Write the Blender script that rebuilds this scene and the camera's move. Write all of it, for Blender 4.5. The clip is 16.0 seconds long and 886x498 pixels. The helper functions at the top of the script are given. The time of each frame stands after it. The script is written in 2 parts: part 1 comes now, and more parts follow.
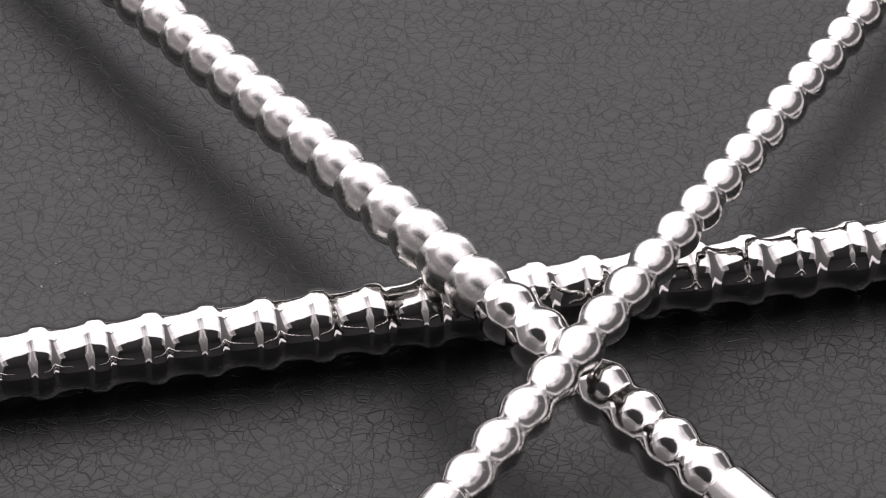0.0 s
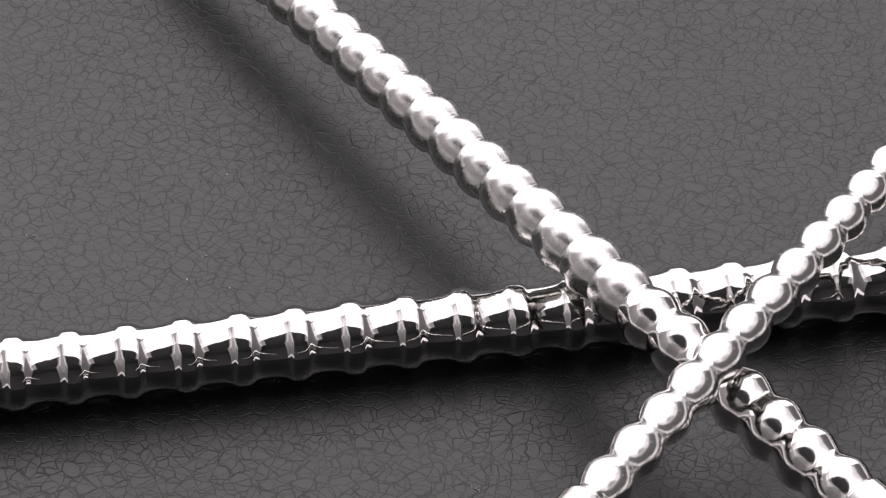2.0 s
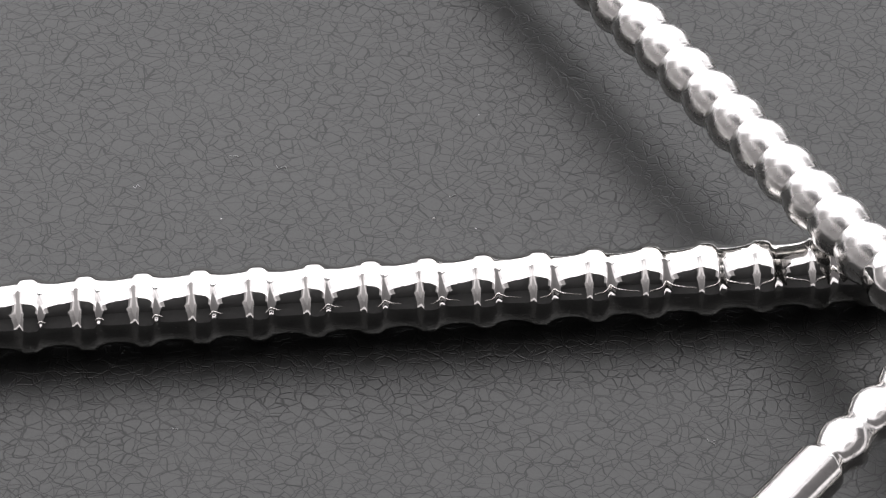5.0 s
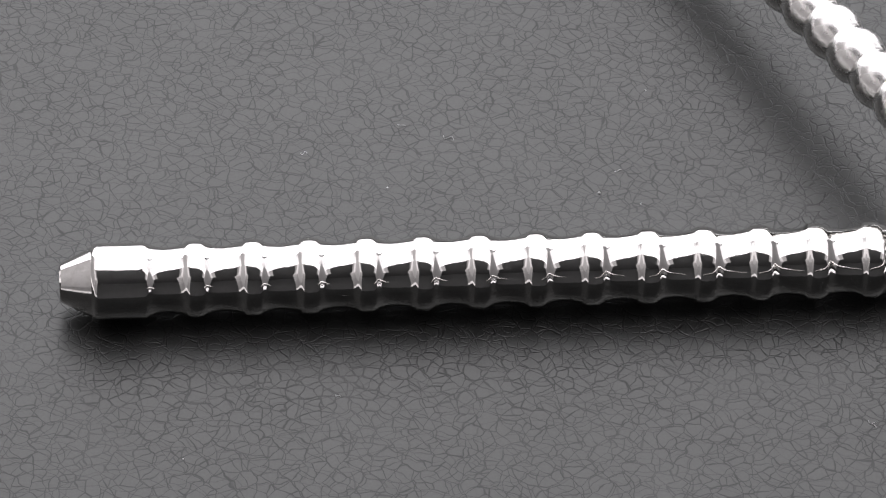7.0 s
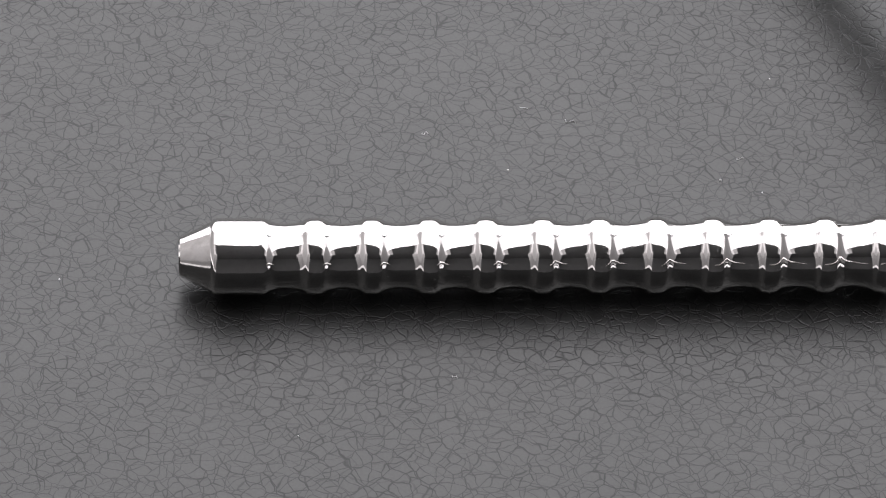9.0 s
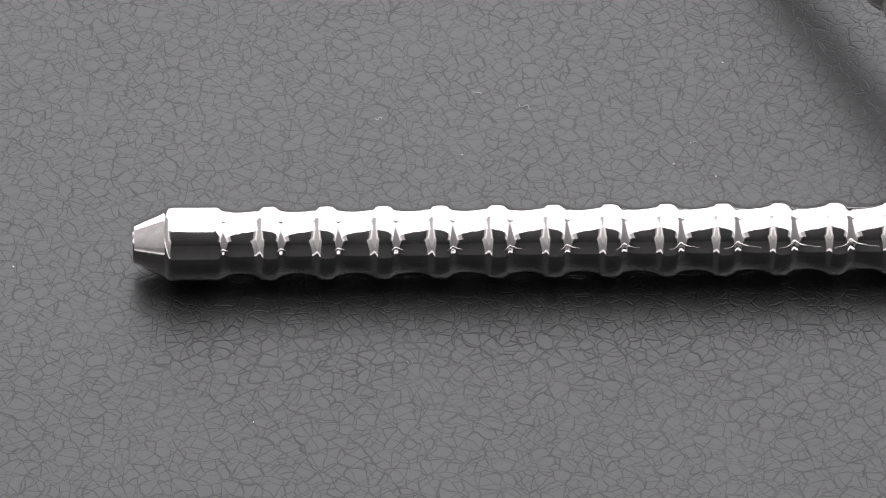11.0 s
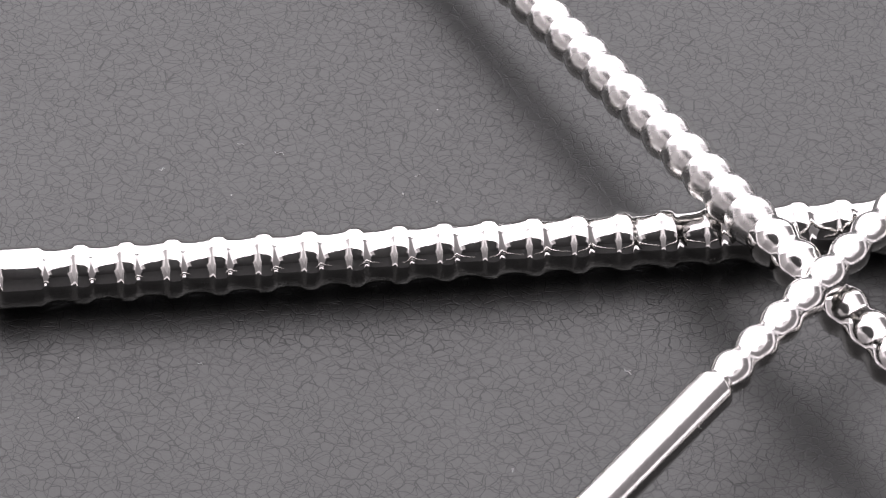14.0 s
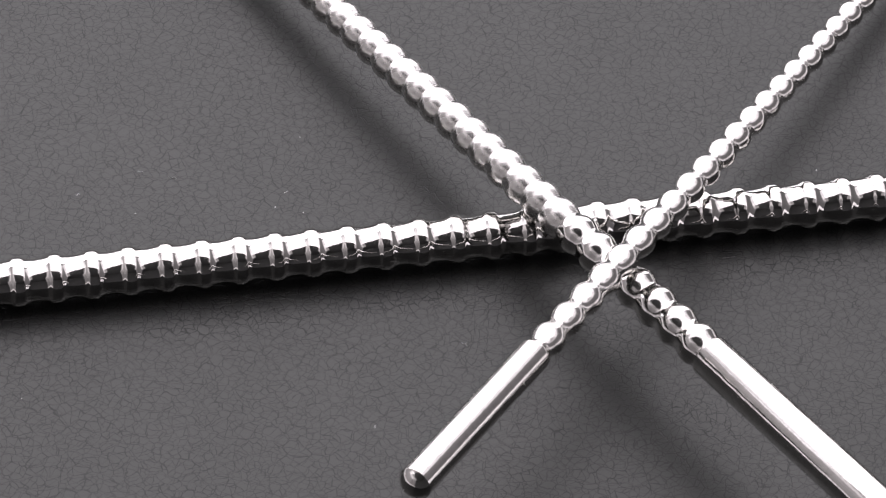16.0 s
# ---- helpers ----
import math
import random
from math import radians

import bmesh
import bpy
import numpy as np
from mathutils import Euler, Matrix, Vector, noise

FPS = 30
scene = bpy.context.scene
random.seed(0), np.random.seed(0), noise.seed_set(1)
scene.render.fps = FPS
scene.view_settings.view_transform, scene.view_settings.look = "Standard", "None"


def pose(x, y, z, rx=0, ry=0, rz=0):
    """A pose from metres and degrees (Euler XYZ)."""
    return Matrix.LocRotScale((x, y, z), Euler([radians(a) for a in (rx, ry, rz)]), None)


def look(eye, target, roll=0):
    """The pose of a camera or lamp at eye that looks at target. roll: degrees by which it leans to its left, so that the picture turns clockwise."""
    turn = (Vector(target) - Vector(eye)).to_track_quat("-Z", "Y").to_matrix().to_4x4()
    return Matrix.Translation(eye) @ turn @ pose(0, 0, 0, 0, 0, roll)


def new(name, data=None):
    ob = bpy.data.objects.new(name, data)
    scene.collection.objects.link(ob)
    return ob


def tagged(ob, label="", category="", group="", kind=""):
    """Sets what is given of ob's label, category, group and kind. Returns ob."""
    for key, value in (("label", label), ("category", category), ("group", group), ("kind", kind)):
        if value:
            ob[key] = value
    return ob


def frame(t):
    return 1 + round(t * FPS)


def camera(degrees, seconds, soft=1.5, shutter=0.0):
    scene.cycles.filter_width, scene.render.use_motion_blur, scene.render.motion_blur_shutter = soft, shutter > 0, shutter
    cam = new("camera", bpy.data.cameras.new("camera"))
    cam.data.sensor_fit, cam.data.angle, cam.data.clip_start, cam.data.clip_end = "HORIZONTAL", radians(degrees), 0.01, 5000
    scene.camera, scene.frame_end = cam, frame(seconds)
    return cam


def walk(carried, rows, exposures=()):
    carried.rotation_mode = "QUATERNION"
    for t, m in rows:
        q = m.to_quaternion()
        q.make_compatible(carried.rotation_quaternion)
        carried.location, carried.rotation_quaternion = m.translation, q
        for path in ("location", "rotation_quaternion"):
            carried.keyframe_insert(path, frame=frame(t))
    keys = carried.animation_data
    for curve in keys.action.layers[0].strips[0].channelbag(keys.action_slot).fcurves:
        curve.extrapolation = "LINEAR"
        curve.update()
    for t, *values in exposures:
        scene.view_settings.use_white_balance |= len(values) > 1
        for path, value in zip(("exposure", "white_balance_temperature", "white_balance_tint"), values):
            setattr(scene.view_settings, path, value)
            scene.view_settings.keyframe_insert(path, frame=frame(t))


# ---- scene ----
# Camera: a long lens on a tripod that pans along the rods and then draws back.
cam = camera(13.0, 16.0, soft=1.2)
ROWS = [
    (0, (-0.04420, -0.36213, 0.40722), (0.05741, 0.00047, 0.0), 6.550),
    (0.5, (-0.04470, -0.36216, 0.41057), (0.05240, 0.00116, 0.0), 6.545),
    (1, (-0.04470, -0.36211, 0.40977), (0.04681, 0.00181, 0.0), 6.238),
    (1.5, (-0.04470, -0.36214, 0.40945), (0.04189, 0.00245, 0.0), 6.117),
    (2, (-0.04470, -0.36294, 0.40968), (0.03694, 0.00287, 0.0), 5.776),
    (2.5, (-0.04470, -0.36255, 0.40948), (0.03166, 0.00350, 0.0), 5.701),
    (3, (-0.04470, -0.36231, 0.41069), (0.02577, 0.00399, 0.0), 5.407),
    (3.5, (-0.04470, -0.36250, 0.40984), (0.02027, 0.00426, 0.0), 5.254),
    (4, (-0.04470, -0.36223, 0.41027), (0.01391, 0.00244, 0.0), 5.092),
    (4.5, (-0.04470, -0.36250, 0.41048), (0.00752, -0.00303, 0.0), 4.901),
    (5, (-0.04470, -0.36200, 0.41048), (0.00092, -0.00567, 0.0), 4.702),
    (5.2, (-0.04470, -0.36180, 0.41081), (-0.00180, -0.00644, 0.0), 4.613),
    (7.3, (-0.05204, -0.36167, 0.41278), (-0.02578, -0.01071, 0.0), 4.257),
    (7.5, (-0.05315, -0.36160, 0.41140), (-0.02821, -0.01082, 0.0), 4.343),
    (8, (-0.05461, -0.36155, 0.41105), (-0.03406, -0.01130, 0.0), 4.336),
    (8.5, (-0.05486, -0.36137, 0.41130), (-0.03802, -0.01294, 0.0), 4.252),
    (8.7, (-0.05423, -0.36170, 0.41037), (-0.03914, -0.01413, 0.0), 3.997),
    (10.8, (-0.05469, -0.36219, 0.40973), (-0.03467, -0.01699, 0.0), 4.527),
    (11, (-0.05400, -0.36156, 0.41053), (-0.03270, -0.01690, 0.0), 4.505),
    (11.5, (-0.05414, -0.36140, 0.41015), (-0.02824, -0.01677, 0.0), 4.726),
    (12, (-0.05188, -0.36227, 0.41090), (-0.02261, -0.01593, 0.0), 4.728),
    (12.5, (-0.05307, -0.37685, 0.42813), (-0.01570, -0.01486, 0.0), 4.934),
    (13, (-0.06032, -0.39986, 0.45518), (-0.00756, -0.01358, 0.0), 5.670),
    (13.5, (-0.06383, -0.42239, 0.48063), (-0.00168, -0.01284, 0.0), 5.868),
    (14, (-0.06749, -0.44652, 0.51017), (0.00596, -0.01279, 0.0), 6.141),
    (14.5, (-0.07111, -0.47090, 0.53598), (0.01416, -0.01311, 0.0), 6.106),
    (15, (-0.07679, -0.49604, 0.56576), (0.02093, -0.01316, 0.0), 6.290),
    (15.5, (-0.08440, -0.51938, 0.59208), (0.02732, -0.01380, 0.0), 6.567),
    (16, (-0.09549, -0.54567, 0.62443), (0.03435, -0.01445, 0.0), 7.058),
]
EXPOSURES = [(0.0, -0.08, 6500, 19), (2.0, 0.13, 6500, 19), (3.5, 0.25, 6500, 19), (5.0, 0.45, 6420, 14), (8.0, 0.72, 6380, 15), (12.0, 0.86, 6380, 16), (14.5, 0.80, 6450, 20), (16.0, 0.28, 6440, 19)]
walk(cam, [(t, look(eye, target, roll)) for t, eye, target, roll in ROWS], EXPOSURES)

# ---- light: unseen area lamps round the rods, inferred from their reflections ----
world = bpy.data.worlds.new("room_world")
world.use_nodes = True
world.node_tree.nodes["Background"].inputs[0].default_value = (0.5, 0.5, 0.52, 1)
world.node_tree.nodes["Background"].inputs[1].default_value = 0.02
scene.world = world


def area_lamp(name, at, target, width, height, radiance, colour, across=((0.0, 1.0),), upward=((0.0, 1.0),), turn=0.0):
    """An unseen rectangular area lamp; across and upward are stops (place from 0 to 1, glow) from end to end and from
    the foot up.
    """
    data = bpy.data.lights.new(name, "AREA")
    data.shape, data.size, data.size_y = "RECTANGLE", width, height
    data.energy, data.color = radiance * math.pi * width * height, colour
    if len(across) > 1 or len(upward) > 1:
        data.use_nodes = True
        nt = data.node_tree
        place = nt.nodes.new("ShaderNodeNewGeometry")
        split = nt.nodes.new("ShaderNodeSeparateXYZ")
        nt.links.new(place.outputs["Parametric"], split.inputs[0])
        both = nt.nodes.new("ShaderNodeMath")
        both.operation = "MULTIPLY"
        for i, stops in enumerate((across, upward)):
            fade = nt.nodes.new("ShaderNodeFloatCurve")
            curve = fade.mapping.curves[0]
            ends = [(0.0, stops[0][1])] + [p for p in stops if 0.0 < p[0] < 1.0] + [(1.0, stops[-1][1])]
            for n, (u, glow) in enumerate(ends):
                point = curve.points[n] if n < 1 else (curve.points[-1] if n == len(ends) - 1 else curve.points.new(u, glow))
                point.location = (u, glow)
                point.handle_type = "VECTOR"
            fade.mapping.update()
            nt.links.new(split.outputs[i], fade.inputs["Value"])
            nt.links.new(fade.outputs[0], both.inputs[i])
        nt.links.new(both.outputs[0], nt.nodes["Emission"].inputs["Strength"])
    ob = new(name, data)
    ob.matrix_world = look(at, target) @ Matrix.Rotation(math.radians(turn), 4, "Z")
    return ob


# Added lamps, graded to suit the steel's reflections: top, back and dimmer upright sides with a bright foot, and a slot
# for the camera.
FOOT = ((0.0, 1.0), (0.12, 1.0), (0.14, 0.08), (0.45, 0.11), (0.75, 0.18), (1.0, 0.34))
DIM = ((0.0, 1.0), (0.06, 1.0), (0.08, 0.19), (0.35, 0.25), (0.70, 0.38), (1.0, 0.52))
area_lamp("unseen_lamp_top", (0.05, 0.39, 0.905), (0.05, 0.39, 0.0), 2.1, 1.06, 1.95, (1.0, 0.98, 0.985), across=((0.0, 0.25), (0.12, 0.45), (0.29, 1.0), (0.71, 1.0), (0.88, 0.45), (1.0, 0.22)), upward=((0.0, 0.70), (1.0, 1.0)), turn=-12.0)
area_lamp("unseen_lamp_back", (0.05, 0.865, 0.46), (0.05, 0.0, 0.46), 2.0, 0.88, 2.25, (1.0, 0.99, 1.0), across=((0.0, 0.5), (0.2, 1.0), (0.8, 1.0), (1.0, 0.6)), upward=((0.0, 0.5), (0.15, 1.0), (1.0, 1.0)))
area_lamp("unseen_lamp_left", (-0.77, 0.19, 0.455), (0.05, 0.39, 0.455), 1.30, 0.88, 0.95, (1.0, 0.96, 0.95), upward=DIM)
area_lamp("unseen_lamp_front_left", (-0.47, -0.545, 0.455), (-0.02, 0.175, 0.455), 0.355, 0.88, 0.60, (1.0, 0.96, 0.95), upward=DIM)
area_lamp("unseen_lamp_top_left", (-0.74, -0.30, 0.915), (-0.74, -0.30, 0.0), 0.56, 0.68, 0.22, (1.0, 0.96, 0.95))
area_lamp("unseen_lamp_top_right", (0.73, -0.30, 0.915), (0.73, -0.30, 0.0), 0.56, 0.68, 0.28, (1.0, 0.96, 0.95))
area_lamp("unseen_lamp_right", (0.85, 0.11, 0.455), (0.05, 0.31, 0.455), 1.47, 0.88, 0.95, (1.0, 0.96, 0.96), upward=FOOT)


# ---- materials ----
def material(name):
    m = bpy.data.materials.new(name)
    m.use_nodes = True
    nt = m.node_tree
    return m, nt, nt.nodes["Principled BSDF"]


def node(nt, kind, **inputs):
    n = nt.nodes.new(kind)
    for key, value in inputs.items():
        n.inputs[key.replace("_", " ")].default_value = value
    return n


def mapped(nt, source, a, b, c, d):
    n = nt.nodes.new("ShaderNodeMapRange")
    n.clamp = True
    for i, v in enumerate((a, b, c, d)):
        n.inputs[i + 1].default_value = v
    nt.links.new(source, n.inputs[0])
    return n.outputs[0]


def math_node(nt, op, a, b):
    n = nt.nodes.new("ShaderNodeMath")
    n.operation = op
    for i, v in enumerate((a, b)):
        if isinstance(v, (int, float)):
            n.inputs[i].default_value = v
        else:
            nt.links.new(v, n.inputs[i])
    return n.outputs[0]


def leather_material():
    m, nt, p = material("black_leather")
    co = nt.nodes.new("ShaderNodeTexCoord").outputs["Object"]
    warp = node(nt, "ShaderNodeTexNoise", Scale=280.0, Detail=2.0)
    nt.links.new(co, warp.inputs["Vector"])
    bend = nt.nodes.new("ShaderNodeVectorMath")
    bend.operation = "MULTIPLY_ADD"
    bend.inputs[1].default_value = (0.0024, 0.0022, 0.0)
    nt.links.new(warp.outputs["Color"], bend.inputs[0])
    nt.links.new(co, bend.inputs[2])

    def placed(turn, stretch):
        at = nt.nodes.new("ShaderNodeMapping")
        at.vector_type = "TEXTURE"
        at.inputs["Location"].default_value = (turn * 0.37, turn * 0.21, 0.0)
        at.inputs["Rotation"].default_value = (0.0, 0.0, turn)
        at.inputs["Scale"].default_value = (stretch, 1.0, 1.0)
        nt.links.new(bend.outputs[0], at.inputs[0])
        return at.outputs[0]

    def smooth(source, width):
        n = nt.nodes.new("ShaderNodeMapRange")
        n.interpolation_type = "SMOOTHSTEP"
        n.inputs[1].default_value = 0.0
        if isinstance(width, float):
            n.inputs[2].default_value = width
        else:
            nt.links.new(width, n.inputs[2])
        nt.links.new(source, n.inputs[0])
        return n.outputs[0]

    def cracks(scale, width, turn, stretch):
        v = nt.nodes.new("ShaderNodeTexVoronoi")
        v.feature = "DISTANCE_TO_EDGE"
        v.voronoi_dimensions = "2D"
        v.inputs["Scale"].default_value = scale
        v.inputs["Randomness"].default_value = 1.0
        nt.links.new(placed(turn, stretch), v.inputs["Vector"])
        return smooth(v.outputs["Distance"], width)

    # three nets of fine creases that cross; each comes and goes, the longest folds run across
    patch = node(nt, "ShaderNodeTexNoise", Scale=140.0, Detail=3.0)
    nt.links.new(co, patch.inputs["Vector"])
    broad = node(nt, "ShaderNodeTexNoise", Scale=420.0, Detail=1.0)
    nt.links.new(co, broad.inputs["Vector"])
    width = mapped(nt, broad.outputs["Fac"], 0.3, 0.7, 0.030, 0.075)
    first, second, third = cracks(540.0, width, 0.70, 1.6), cracks(570.0, width, -0.62, 1.7), cracks(430.0, 0.03, 0.05, 2.4)
    second = math_node(nt, "MAXIMUM", second, mapped(nt, patch.outputs["Fac"], 0.42, 0.68, 0.0, 0.55))
    third = math_node(nt, "MAXIMUM", third, mapped(nt, patch.outputs["Fac"], 0.36, 0.60, 0.75, 0.30))
    crease = math_node(nt, "MULTIPLY", math_node(nt, "MULTIPLY", first, second), third)
    rubbed = node(nt, "ShaderNodeTexNoise", Scale=75.0, Detail=2.0)
    nt.links.new(co, rubbed.inputs["Vector"])
    crease = math_node(nt, "MAXIMUM", crease, mapped(nt, rubbed.outputs["Fac"], 0.45, 0.70, 0.0, 0.45))
    pore = node(nt, "ShaderNodeTexNoise", Scale=2600.0, Detail=2.0)
    nt.links.new(co, pore.inputs["Vector"])
    height = math_node(nt, "ADD", crease, math_node(nt, "MULTIPLY", pore.outputs["Fac"], 0.30))
    bump = node(nt, "ShaderNodeBump", Strength=0.24, Distance=0.00018)
    nt.links.new(height, bump.inputs["Height"])
    # a waxy finish whose gloss hardly grows towards the edge: a faint mirror over a nearly black hide
    cloud = node(nt, "ShaderNodeTexNoise", Scale=35.0, Detail=4.0)
    nt.links.new(co, cloud.inputs["Vector"])
    mix = nt.nodes.new("ShaderNodeMix")
    mix.data_type = "RGBA"
    mix.inputs[6].default_value = (0.0408, 0.0419, 0.0410, 1)
    mix.inputs[7].default_value = (0.0680, 0.0695, 0.0677, 1)
    worn = math_node(nt, "MULTIPLY", mapped(nt, cloud.outputs["Fac"], 0.3, 0.7, 0.86, 1.0), mapped(nt, pore.outputs["Fac"], 0.3, 0.7, 0.80, 1.0))
    nt.links.new(math_node(nt, "MULTIPLY", crease, worn), mix.inputs[0])
    gloss = nt.nodes.new("ShaderNodeBsdfAnisotropic")
    nt.links.new(mix.outputs[2], gloss.inputs["Color"])
    nt.links.new(mapped(nt, crease, 0.0, 1.0, 0.45, 0.36), gloss.inputs["Roughness"])
    hide = node(nt, "ShaderNodeBsdfDiffuse", Color=(0.005, 0.005, 0.005, 1), Roughness=0.5)
    for shader in (gloss, hide):
        nt.links.new(bump.outputs[0], shader.inputs["Normal"])
    both = nt.nodes.new("ShaderNodeAddShader")
    nt.links.new(gloss.outputs[0], both.inputs[0])
    nt.links.new(hide.outputs[0], both.inputs[1])
    nt.links.new(both.outputs[0], nt.nodes["Material Output"].inputs["Surface"])
    nt.nodes.remove(p)
    return m


def steel_material(name, tone, rough, relief=0.12):
    m, nt, p = material(name)
    p.inputs["Metallic"].default_value = 1.0
    co = nt.nodes.new("ShaderNodeTexCoord").outputs["Object"]
    smear = node(nt, "ShaderNodeTexNoise", Scale=260.0, Detail=3.0)
    nt.links.new(co, smear.inputs["Vector"])
    scuff = node(nt, "ShaderNodeTexNoise", Scale=700.0, Detail=5.0, Roughness=0.65)
    nt.links.new(co, scuff.inputs["Vector"])
    worn = mapped(nt, scuff.outputs["Fac"], 0.60, 0.72, 0.0, 0.16)
    film = nt.nodes.new("ShaderNodeMix")
    film.data_type = "RGBA"
    film.inputs[6].default_value = (tone, tone * 0.985, tone * 0.955, 1)
    film.inputs[7].default_value = (tone * 0.86, tone * 0.84, tone * 0.81, 1)
    nt.links.new(mapped(nt, scuff.outputs["Fac"], 0.45, 0.72, 0.0, 1.0), film.inputs[0])
    nt.links.new(film.outputs[2], p.inputs["Base Color"])
    nt.links.new(math_node(nt, "ADD", mapped(nt, smear.outputs["Fac"], 0.35, 0.75, rough, rough * 1.9), worn), p.inputs["Roughness"])
    wave = node(nt, "ShaderNodeTexNoise", Scale=420.0, Detail=2.0)
    nt.links.new(co, wave.inputs["Vector"])
    fine = node(nt, "ShaderNodeTexNoise", Scale=1700.0, Detail=2.0)
    nt.links.new(co, fine.inputs["Vector"])
    bump = node(nt, "ShaderNodeBump", Strength=relief, Distance=0.0002)
    nt.links.new(math_node(nt, "ADD", wave.outputs["Fac"], math_node(nt, "MULTIPLY", fine.outputs["Fac"], 0.10)), bump.inputs["Height"])
    nt.links.new(bump.outputs[0], p.inputs["Normal"])
    return m


def wall_material(name, tone):
    m, nt, p = material(name)
    co = nt.nodes.new("ShaderNodeTexCoord").outputs["Object"]
    n = node(nt, "ShaderNodeTexNoise", Scale=6.0, Detail=5.0)
    nt.links.new(co, n.inputs["Vector"])
    ramp = nt.nodes.new("ShaderNodeMix")
    ramp.data_type = "RGBA"
    ramp.inputs[6].default_value = (tone * 0.9, tone * 0.9, tone * 0.9, 1)
    ramp.inputs[7].default_value = (tone, tone, tone * 0.98, 1)
    nt.links.new(n.outputs["Fac"], ramp.inputs[0])
    nt.links.new(ramp.outputs[2], p.inputs["Base Color"])
    p.inputs["Roughness"].default_value = 0.85
    return m


LEATHER = leather_material()
STEEL = steel_material("polished_steel", 0.80, 0.035)
STEEL_SATIN = steel_material("worn_polished_steel", 0.80, 0.14, 0.25)
STEEL_WORN = steel_material("brushed_steel", 0.80, 0.195, 0.25)
STEEL_CLEAN = steel_material("clean_polished_steel", 0.80, 0.09, 0.18)
STEEL_TIP = steel_material("ground_steel", 0.75, 0.06)
BOARD = wall_material("white_board_paint", 0.75)
WALL_DARK = wall_material("dark_wall_paint", 0.16)


# ---- mesh helpers ----
def part(name, bm, mat, parent=None, label=""):
    me = bpy.data.meshes.new(name)
    bm.to_mesh(me)
    bm.free()
    me.materials.append(mat)
    ob = new(name, me)
    if parent is not None:
        ob.parent = parent
    if label:
        tagged(ob, label)
    return ob


def lathe(profile, segments=56, cap_start=False, cap_end=False):
    """A turned solid about +x from (x, radius) pairs; a pair given twice makes a sharp edge."""
    bm = bmesh.new()
    rings = []
    for x, r in profile:
        rings.append([bm.verts.new((x, r * math.cos(a), r * math.sin(a)))
                      for a in (2 * math.pi * i / segments for i in range(segments))])
    for n, (low, high) in enumerate(zip(rings, rings[1:])):
        if profile[n] == profile[n + 1]:
            continue
        for i in range(segments):
            j = (i + 1) % segments
            bm.faces.new((low[i], high[i], high[j], low[j])).smooth = True
    if cap_start:
        bm.faces.new(rings[0])
    if cap_end:
        bm.faces.new(rings[-1][::-1])
    bmesh.ops.recalc_face_normals(bm, faces=bm.faces)
    return bm


def slab(name, x0, x1, y0, y1, z0, z1, mat, label, category):
    bm = bmesh.new()
    bmesh.ops.create_cube(bm, size=1.0, matrix=Matrix.LocRotScale(
        ((x0 + x1) / 2, (y0 + y1) / 2, (z0 + z1) / 2), None, (x1 - x0, y1 - y0, z1 - z0)))
    ob = part(name, bm, mat)
    return tagged(ob, label, category, kind="structure")


# ---- the setting ----
bm = bmesh.new()
bmesh.ops.create_grid(bm, x_segments=120, y_segments=120, size=0.6)
for v in bm.verts:
    v.co.x = -0.125 + v.co.x * 0.79
    v.co.y = -0.22 + v.co.y * 0.68
    far = max(0.0, math.hypot(v.co.x - 0.03, v.co.y + 0.02) - 0.25)
    v.co.z = -0.008 * far * far
for face in bm.faces:
    face.smooth = True
leather = tagged(part("ground", bm, LEATHER), "matt black grained leather sheet under the steel rods", "leather", kind="structure")
# unseen board, added white for the pale rims low in the rods' reflections
slab("backing_board", -0.85, 0.95, -0.66, 0.86, -0.05, -0.006, BOARD, "white painted board under the black leather sheet", "board")
slab("floor", -2.0, 2.1, -2.0, 2.1, -0.10, -0.05, WALL_DARK, "dark plain floor of the room", "floor")
slab("wall_west", -2.05, -2.0, -2.0, 2.1, -0.05, 1.8, WALL_DARK, "plain dark painted side wall", "wall")
slab("wall_east", 2.1, 2.15, -2.0, 2.1, -0.05, 1.8, WALL_DARK, "plain dark painted side wall", "wall")
slab("wall_south", -2.0, 2.1, -2.05, -2.0, -0.05, 1.8, WALL_DARK, "plain dark wall behind the camera", "wall")
slab("wall_north", -2.0, 2.1, 2.1, 2.15, -0.05, 1.8, WALL_DARK, "plain dark painted back wall", "wall")
slab("ceiling", -2.05, 2.15, -2.05, 2.15, 1.8, 1.85, WALL_DARK, "plain dark painted ceiling", "ceiling")


# ---- the rods ----
def along(origin, direction):
    """A frame at origin whose x axis runs along direction."""
    d = Vector(direction).normalized()
    side = Vector((0, 0, 1)).cross(d).normalized()
    m = Matrix((d, side, d.cross(side))).transposed().to_4x4()
    m.translation = origin
    return m


# One pitch of the ridged rod, from the end of one ridge to the end of the next: part of the pitch, depth below the crest in mm.
SCALLOP = ((0.0, 0.0), (0.03, 0.05), (0.06, 0.15), (0.09, 0.27), (0.12, 0.38), (0.16, 0.51), (0.21, 0.62), (0.27, 0.71), (0.33, 0.76), (0.38, 0.78),
           (0.44, 0.76), (0.52, 0.70), (0.60, 0.61), (0.66, 0.49), (0.70, 0.34), (0.74, 0.14), (0.77, 0.03), (0.80, -0.01), (0.84, -0.04), (0.90, -0.05), (0.96, -0.04), (1.0, 0.0))


def scallop_depth(u):
    for (a, da), (b, db) in zip(SCALLOP, SCALLOP[1:]):
        if u <= b:
            f = (u - a) / (b - a)
            return da + (db - da) * f
    return 0.0


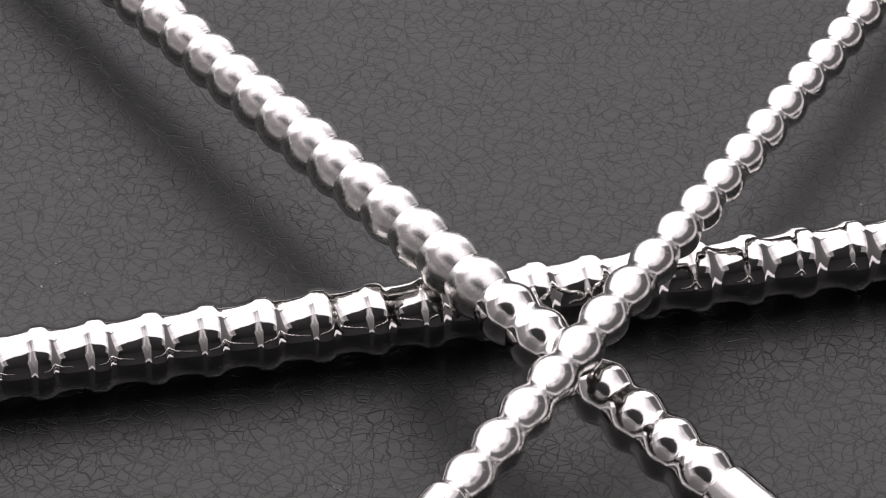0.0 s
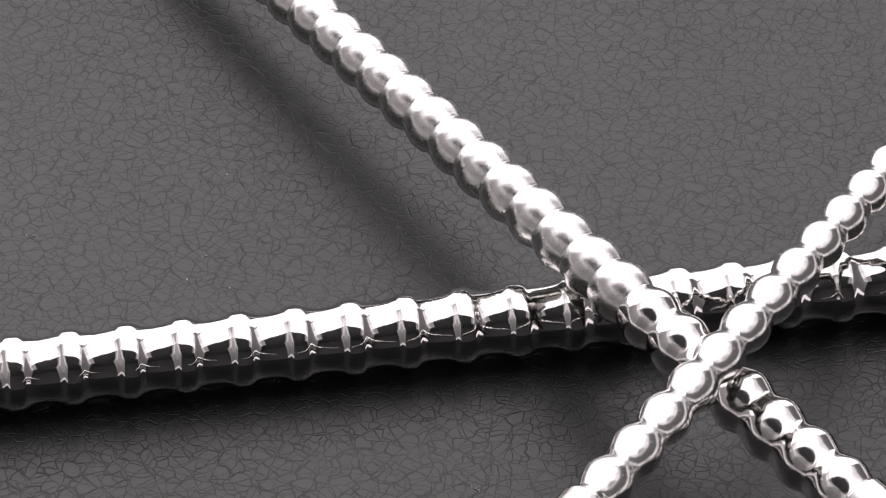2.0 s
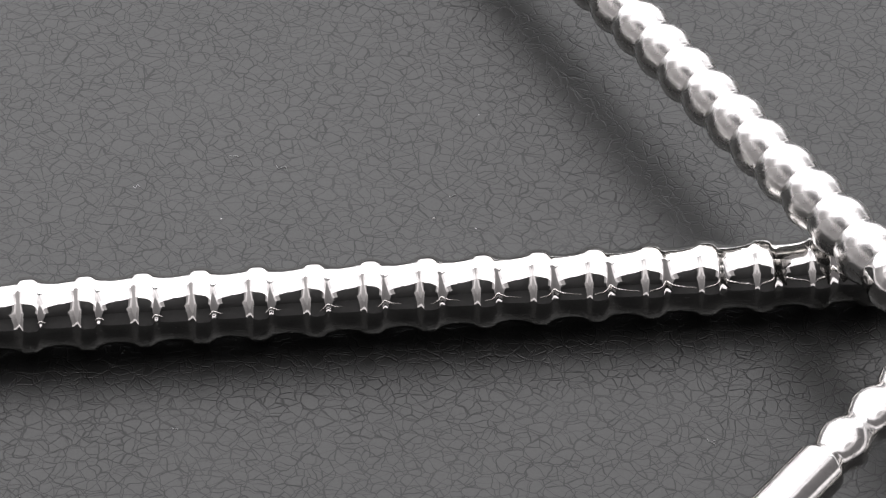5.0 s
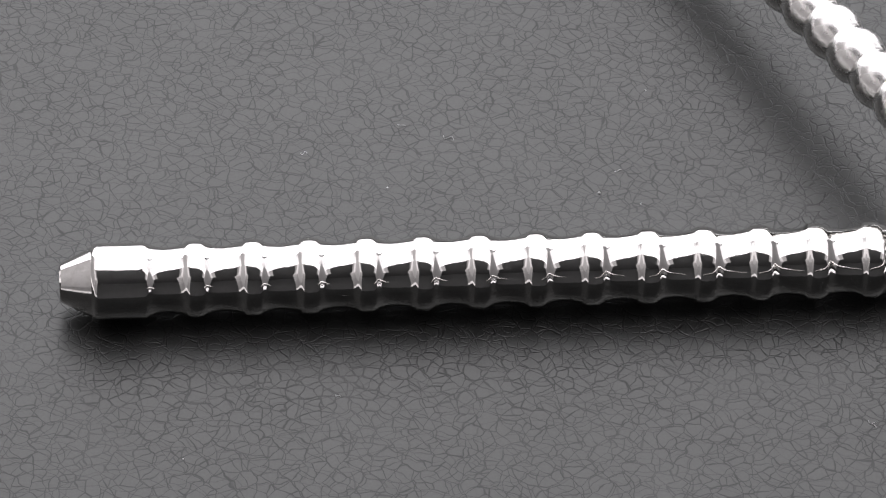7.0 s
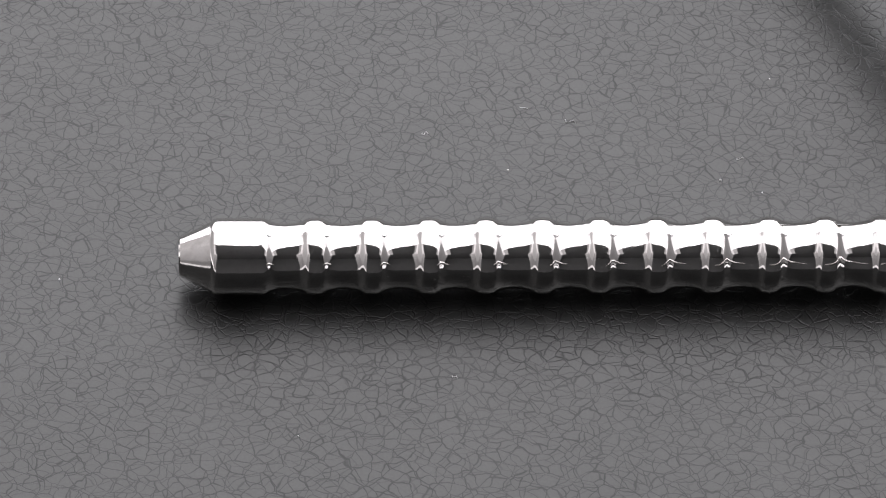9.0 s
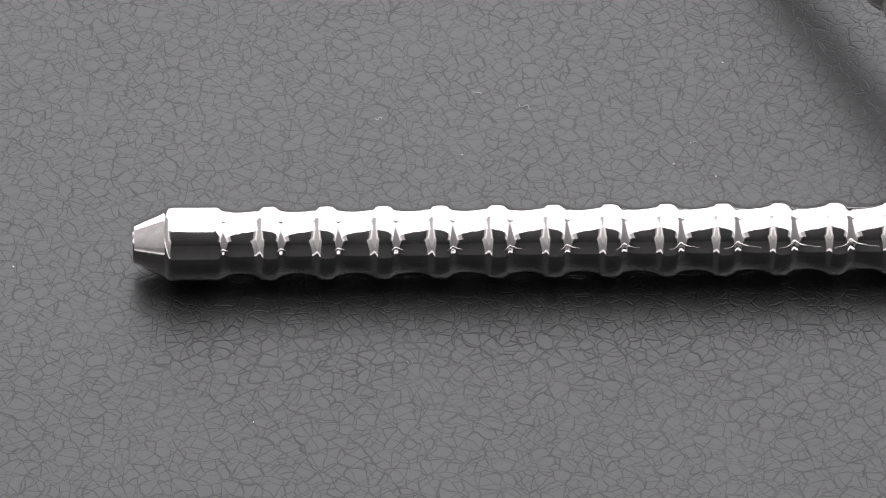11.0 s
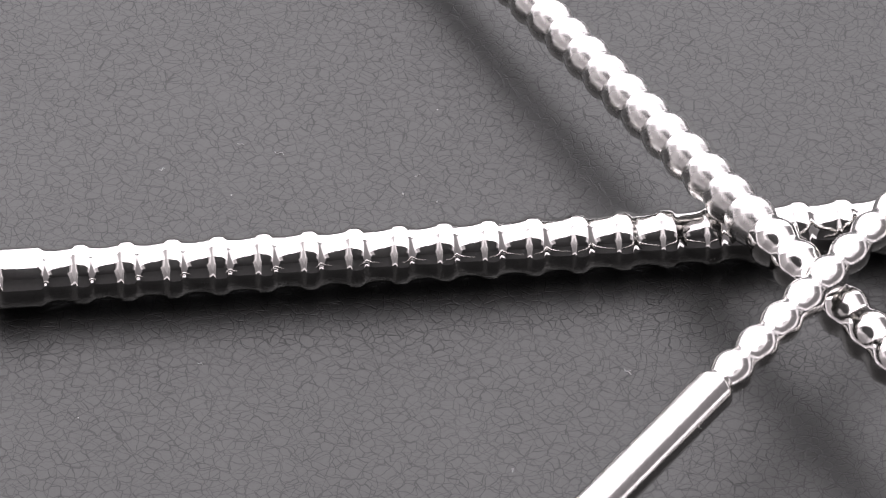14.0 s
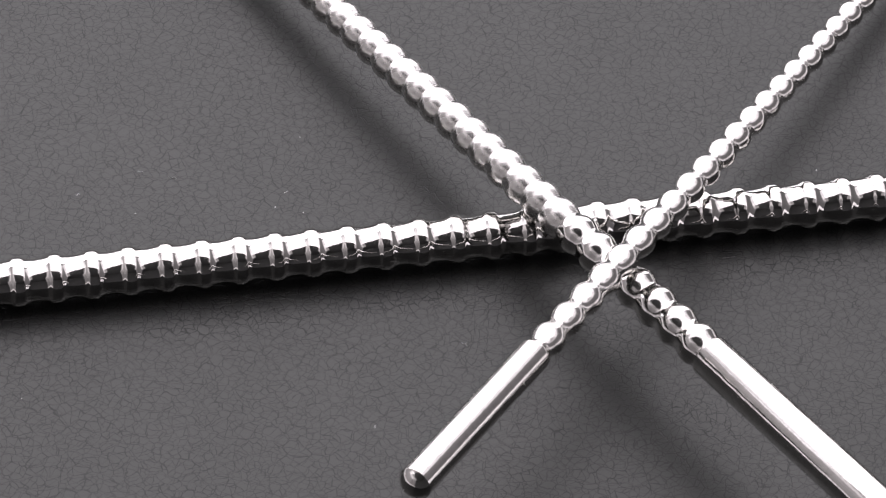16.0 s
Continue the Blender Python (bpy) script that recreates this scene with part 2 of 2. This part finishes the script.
def scallop_profile(pitch, radius, n=60):
    """Smoothed radii along one pitch, starting and ending in the valley's bottom."""
    out = []
    for i in range(n + 1):
        u = i / n + 0.38
        blur = sum(scallop_depth((u + d) % 1.0) for d in (-0.024, -0.016, -0.008, 0.0, 0.008, 0.016, 0.024)) / 7
        out.append(((i / n - 0.5) * pitch, radius - 0.001 * blur))
    return out


def bead_profile(pitch, radius, neck, power, groove, n=32):
    """A rounded bead with a narrow groove at either end."""
    half, out = pitch / 2, []
    for i in range(n + 1):
        u = -math.cos(math.pi * i / n)
        r = neck + (radius - neck) * (0.5 + 0.5 * math.cos(math.pi * u)) ** power
        out.append((u * half, r - groove * max(0.0, (abs(u) - 0.90) / 0.10) ** 1.5))
    return out


def rod(label, frame_matrix):
    ob = new("ribbed_rod", None)
    ob.matrix_world = frame_matrix
    ob.empty_display_size = 0.01
    return tagged(ob, label, "metal rod", group="crossed steel rods")


def beads(parent, name, mesh_source, stations, scales, girths=None):
    """Places alike beads; the first one carries the mesh that all share."""
    for i, (s, k) in enumerate(zip(stations, scales)):
        g = girths[i] if girths else 1.0
        ob = mesh_source if i == 0 else new(name, mesh_source.data)
        ob.parent = parent
        ob.matrix_local = Matrix.LocRotScale((s, 0, 0), None, (k, g, g))


# rod with flat ridges, lying on the leather
R1, PITCH1 = 0.00525, 0.00776
D1 = Vector((1, 0.05206, 0)).normalized()
O1 = Vector((0.0, -0.01819, R1))
ribbed = rod("thick polished steel rod with flat-topped ridges lying on black leather", along(O1, D1))
RIDGE0 = -0.05690
ridge = part("ridge", lathe(scallop_profile(PITCH1, R1)), STEEL, ribbed)
stations = [RIDGE0 + PITCH1 * i for i in range(28)]
beads(ribbed, "ridge", ridge, stations, [1.0] * len(stations))
first_half = [(x, r) for x, r in scallop_profile(PITCH1, R1) if x > 0.0006]
collar = [(-0.0709, R1 - 0.00050), (-0.0706, R1 - 0.00020), (-0.0703, R1 - 0.00006), (-0.0699, R1), (RIDGE0 - PITCH1 + 0.0002, R1), (RIDGE0 - PITCH1 + 0.0005, R1)] + [(RIDGE0 - PITCH1 + x, r) for x, r in first_half]
part("collar", lathe(collar), STEEL, ribbed)
part("tip", lathe([(-0.0752, 0.00001), (-0.0752, 0.0025), (-0.0752, 0.0025), (-0.0750, 0.0027), (-0.0750, 0.0027), (-0.0709, R1 - 0.00050)]), STEEL_TIP, ribbed, "ground conical steel tip")
x_end = stations[-1] + PITCH1 / 2
part("handle", lathe([(x_end, R1 - 0.00089), (x_end + 0.001, R1 - 0.0001), (x_end + 0.0012, R1), (x_end + 0.035, R1), (x_end + 0.036, R1 - 0.001)], cap_end=True), STEEL, ribbed)

# beaded rod that leans over the first one
P2, D2, Q2 = Vector((0.05537, -0.01893, 0.01601)), Vector((0.003013, -0.005310, 0.000390)), 0.00451
L2 = D2.length
beaded = rod("polished steel rod of close round beads crossing the ridged rod", along(P2, D2))
stops = [L2 * (k + Q2 * k * k) for k in range(-30, 9)]
middles = [(a + b) / 2 for a, b in zip(stops, stops[1:])]
lengths = [(b - a) / L2 for a, b in zip(stops, stops[1:])]
girths = [max(0.78, 1 + 0.0085 * (k - 7)) * (1 - 0.0021 * k) for k in range(-30, 8)]
ring_bead = part("bead", lathe(bead_profile(L2, 0.00466, 0.00384, 0.62, 0.00005)), STEEL_WORN, beaded)
beads(beaded, "bead", ring_bead, middles[:31], lengths[:31], girths[:31])
round_bead = part("bead", lathe(bead_profile(L2, 0.00470, 0.00379, 0.80, 0.0)), STEEL_CLEAN, beaded)
beads(beaded, "bead", round_bead, middles[31:], lengths[31:], girths[31:])
x = stops[-1]
part("handle", lathe([(x, 0.00379), (x + 0.0003, 0.0044), (x + 0.0007, 0.00455), (x + 0.085, 0.00455), (x + 0.086, 0.0040)], cap_end=True), STEEL_CLEAN, beaded, "smooth polished steel handle")
part("tip", lathe([(stops[0] - 0.004, 0.001), (stops[0] - 0.003, 0.0026), (stops[0], 0.00365)], cap_start=True), STEEL_SATIN, beaded)

# thin beaded rod on top
P3, D3, Q3 = Vector((0.04840, -0.06193, 0.02907)), Vector((0.004909, 0.005709, -0.000954)), -0.00374
L3 = D3.length
thin = rod("thin polished steel rod of round beads resting on top", along(P3, D3))
stops = [L3 * (k + Q3 * k * k) for k in range(-1, 27)]
bead = part("bead", lathe(bead_profile(L3, 0.00350, 0.00258, 0.85, 0.0)), STEEL_SATIN, thin)
beads(thin, "bead", bead, [(a + b) / 2 for a, b in zip(stops, stops[1:])], [(b - a) / L3 for a, b in zip(stops, stops[1:])],
      [(1 - 0.008 * k) * (0.986 + 0.0009 * k) for k in range(-1, 26)])
x = stops[0]
R3 = 0.00352
part("handle", lathe([(x - 0.0475, R3), (x - 0.0022, R3), (x - 0.0022, R3), (x - 0.0018, R3 - 0.00006), (x - 0.0013, 0.00312), (x - 0.0007, 0.00272), (x, 0.00257)]), STEEL_CLEAN, thin, "smooth polished steel handle")
part("tip", lathe([(x - 0.0497, 0.00001), (x - 0.04966, 0.0007), (x - 0.04950, 0.0014), (x - 0.04915, 0.0021), (x - 0.04865, 0.0027), (x - 0.04810, 0.0031), (x - 0.0476, R3 - 0.00012), (x - 0.0475, R3)]), STEEL_CLEAN, thin, "rounded steel end")


# ---- lint and dust on the leather ----
LINT = wall_material("pale_lint", 0.36)


def strand(bm, points, radius):
    """A thin round thread through the points."""
    rings = []
    for n, p in enumerate(points):
        a, b = Vector(points[max(0, n - 1)]), Vector(points[min(len(points) - 1, n + 1)])
        d = (b - a).normalized()
        side = d.cross(Vector((0, 0, 1))).normalized()
        up = side.cross(d)
        rings.append([bm.verts.new(Vector(p) + radius * (math.cos(i * math.pi / 3) * side + math.sin(i * math.pi / 3) * up)) for i in range(6)])
    for low, high in zip(rings, rings[1:]):
        for i in range(6):
            bm.faces.new((low[i], low[(i + 1) % 6], high[(i + 1) % 6], high[i])).smooth = True
    bm.faces.new(rings[0][::-1])
    bm.faces.new(rings[-1])


def lint_fibre(x, y, length, turn, curl):
    bm = bmesh.new()
    points = []
    for i in range(9):
        u = i / 8 - 0.5
        points.append((u * length, curl * math.sin(u * 7.0) * length, 0.00004 + 0.00006 * (1 - 4 * u * u)))
    strand(bm, points, 0.000035)
    bmesh.ops.recalc_face_normals(bm, faces=bm.faces)
    ob = part("lint_fibre", bm, LINT)
    ob.matrix_world = pose(x, y, 0.0, 0, 0, turn)
    return tagged(ob, "tiny pale curled lint fibre lying on black leather", "lint", group="lint on the leather")


def dust_speck(x, y, size):
    bm = bmesh.new()
    bmesh.ops.create_icosphere(bm, subdivisions=2, radius=size)
    for v in bm.verts:
        v.co *= 1 + 0.35 * noise.noise(v.co * 9000 + Vector((x, y, 0)) * 500)
        v.co.z *= 0.6
    ob = part("dust_speck", bm, LINT)
    ob.matrix_world = pose(x, y, size * 0.5)
    return tagged(ob, "tiny white dust speck lying on black leather", "dust", group="dust on the leather")


for x, y, length, turn, curl in (
        (0.0029, 0.0042, 0.0011, 28, 0.06), (-0.0211, 0.0101, 0.0017, -22, 0.22), (-0.0278, 0.0124, 0.0013, -12, 0.05),
        (-0.0418, 0.0068, 0.0009, 10, 0.30), (-0.0372, -0.0370, 0.0009, -25, 0.15), (0.0350, -0.0410, 0.0016, -50, 0.12),
        (0.0352, -0.0408, 0.0009, 20, 0.05), (0.0956, -0.0216, 0.0030, 4, 0.01), (0.0133, -0.0612, 0.0008, 60, 0.2)):
    lint_fibre(x, y, length, turn, curl)
for x, y, size in (
        (0.0, 0.0, 0.00020), (0.0025, 0.0041, 0.00010), (0.0058, -0.0020, 0.00013), (-0.0375, -0.0370, 0.00012), (0.1199, 0.0018, 0.00020),
        (-0.0914, -0.0225, 0.00013), (0.0078, 0.0199, 0.00011), (-0.0579, -0.0479, 0.00010), (-0.0300, 0.0005, 0.00010), (0.0353, -0.0412, 0.00012)):
    dust_speck(x, y, size)
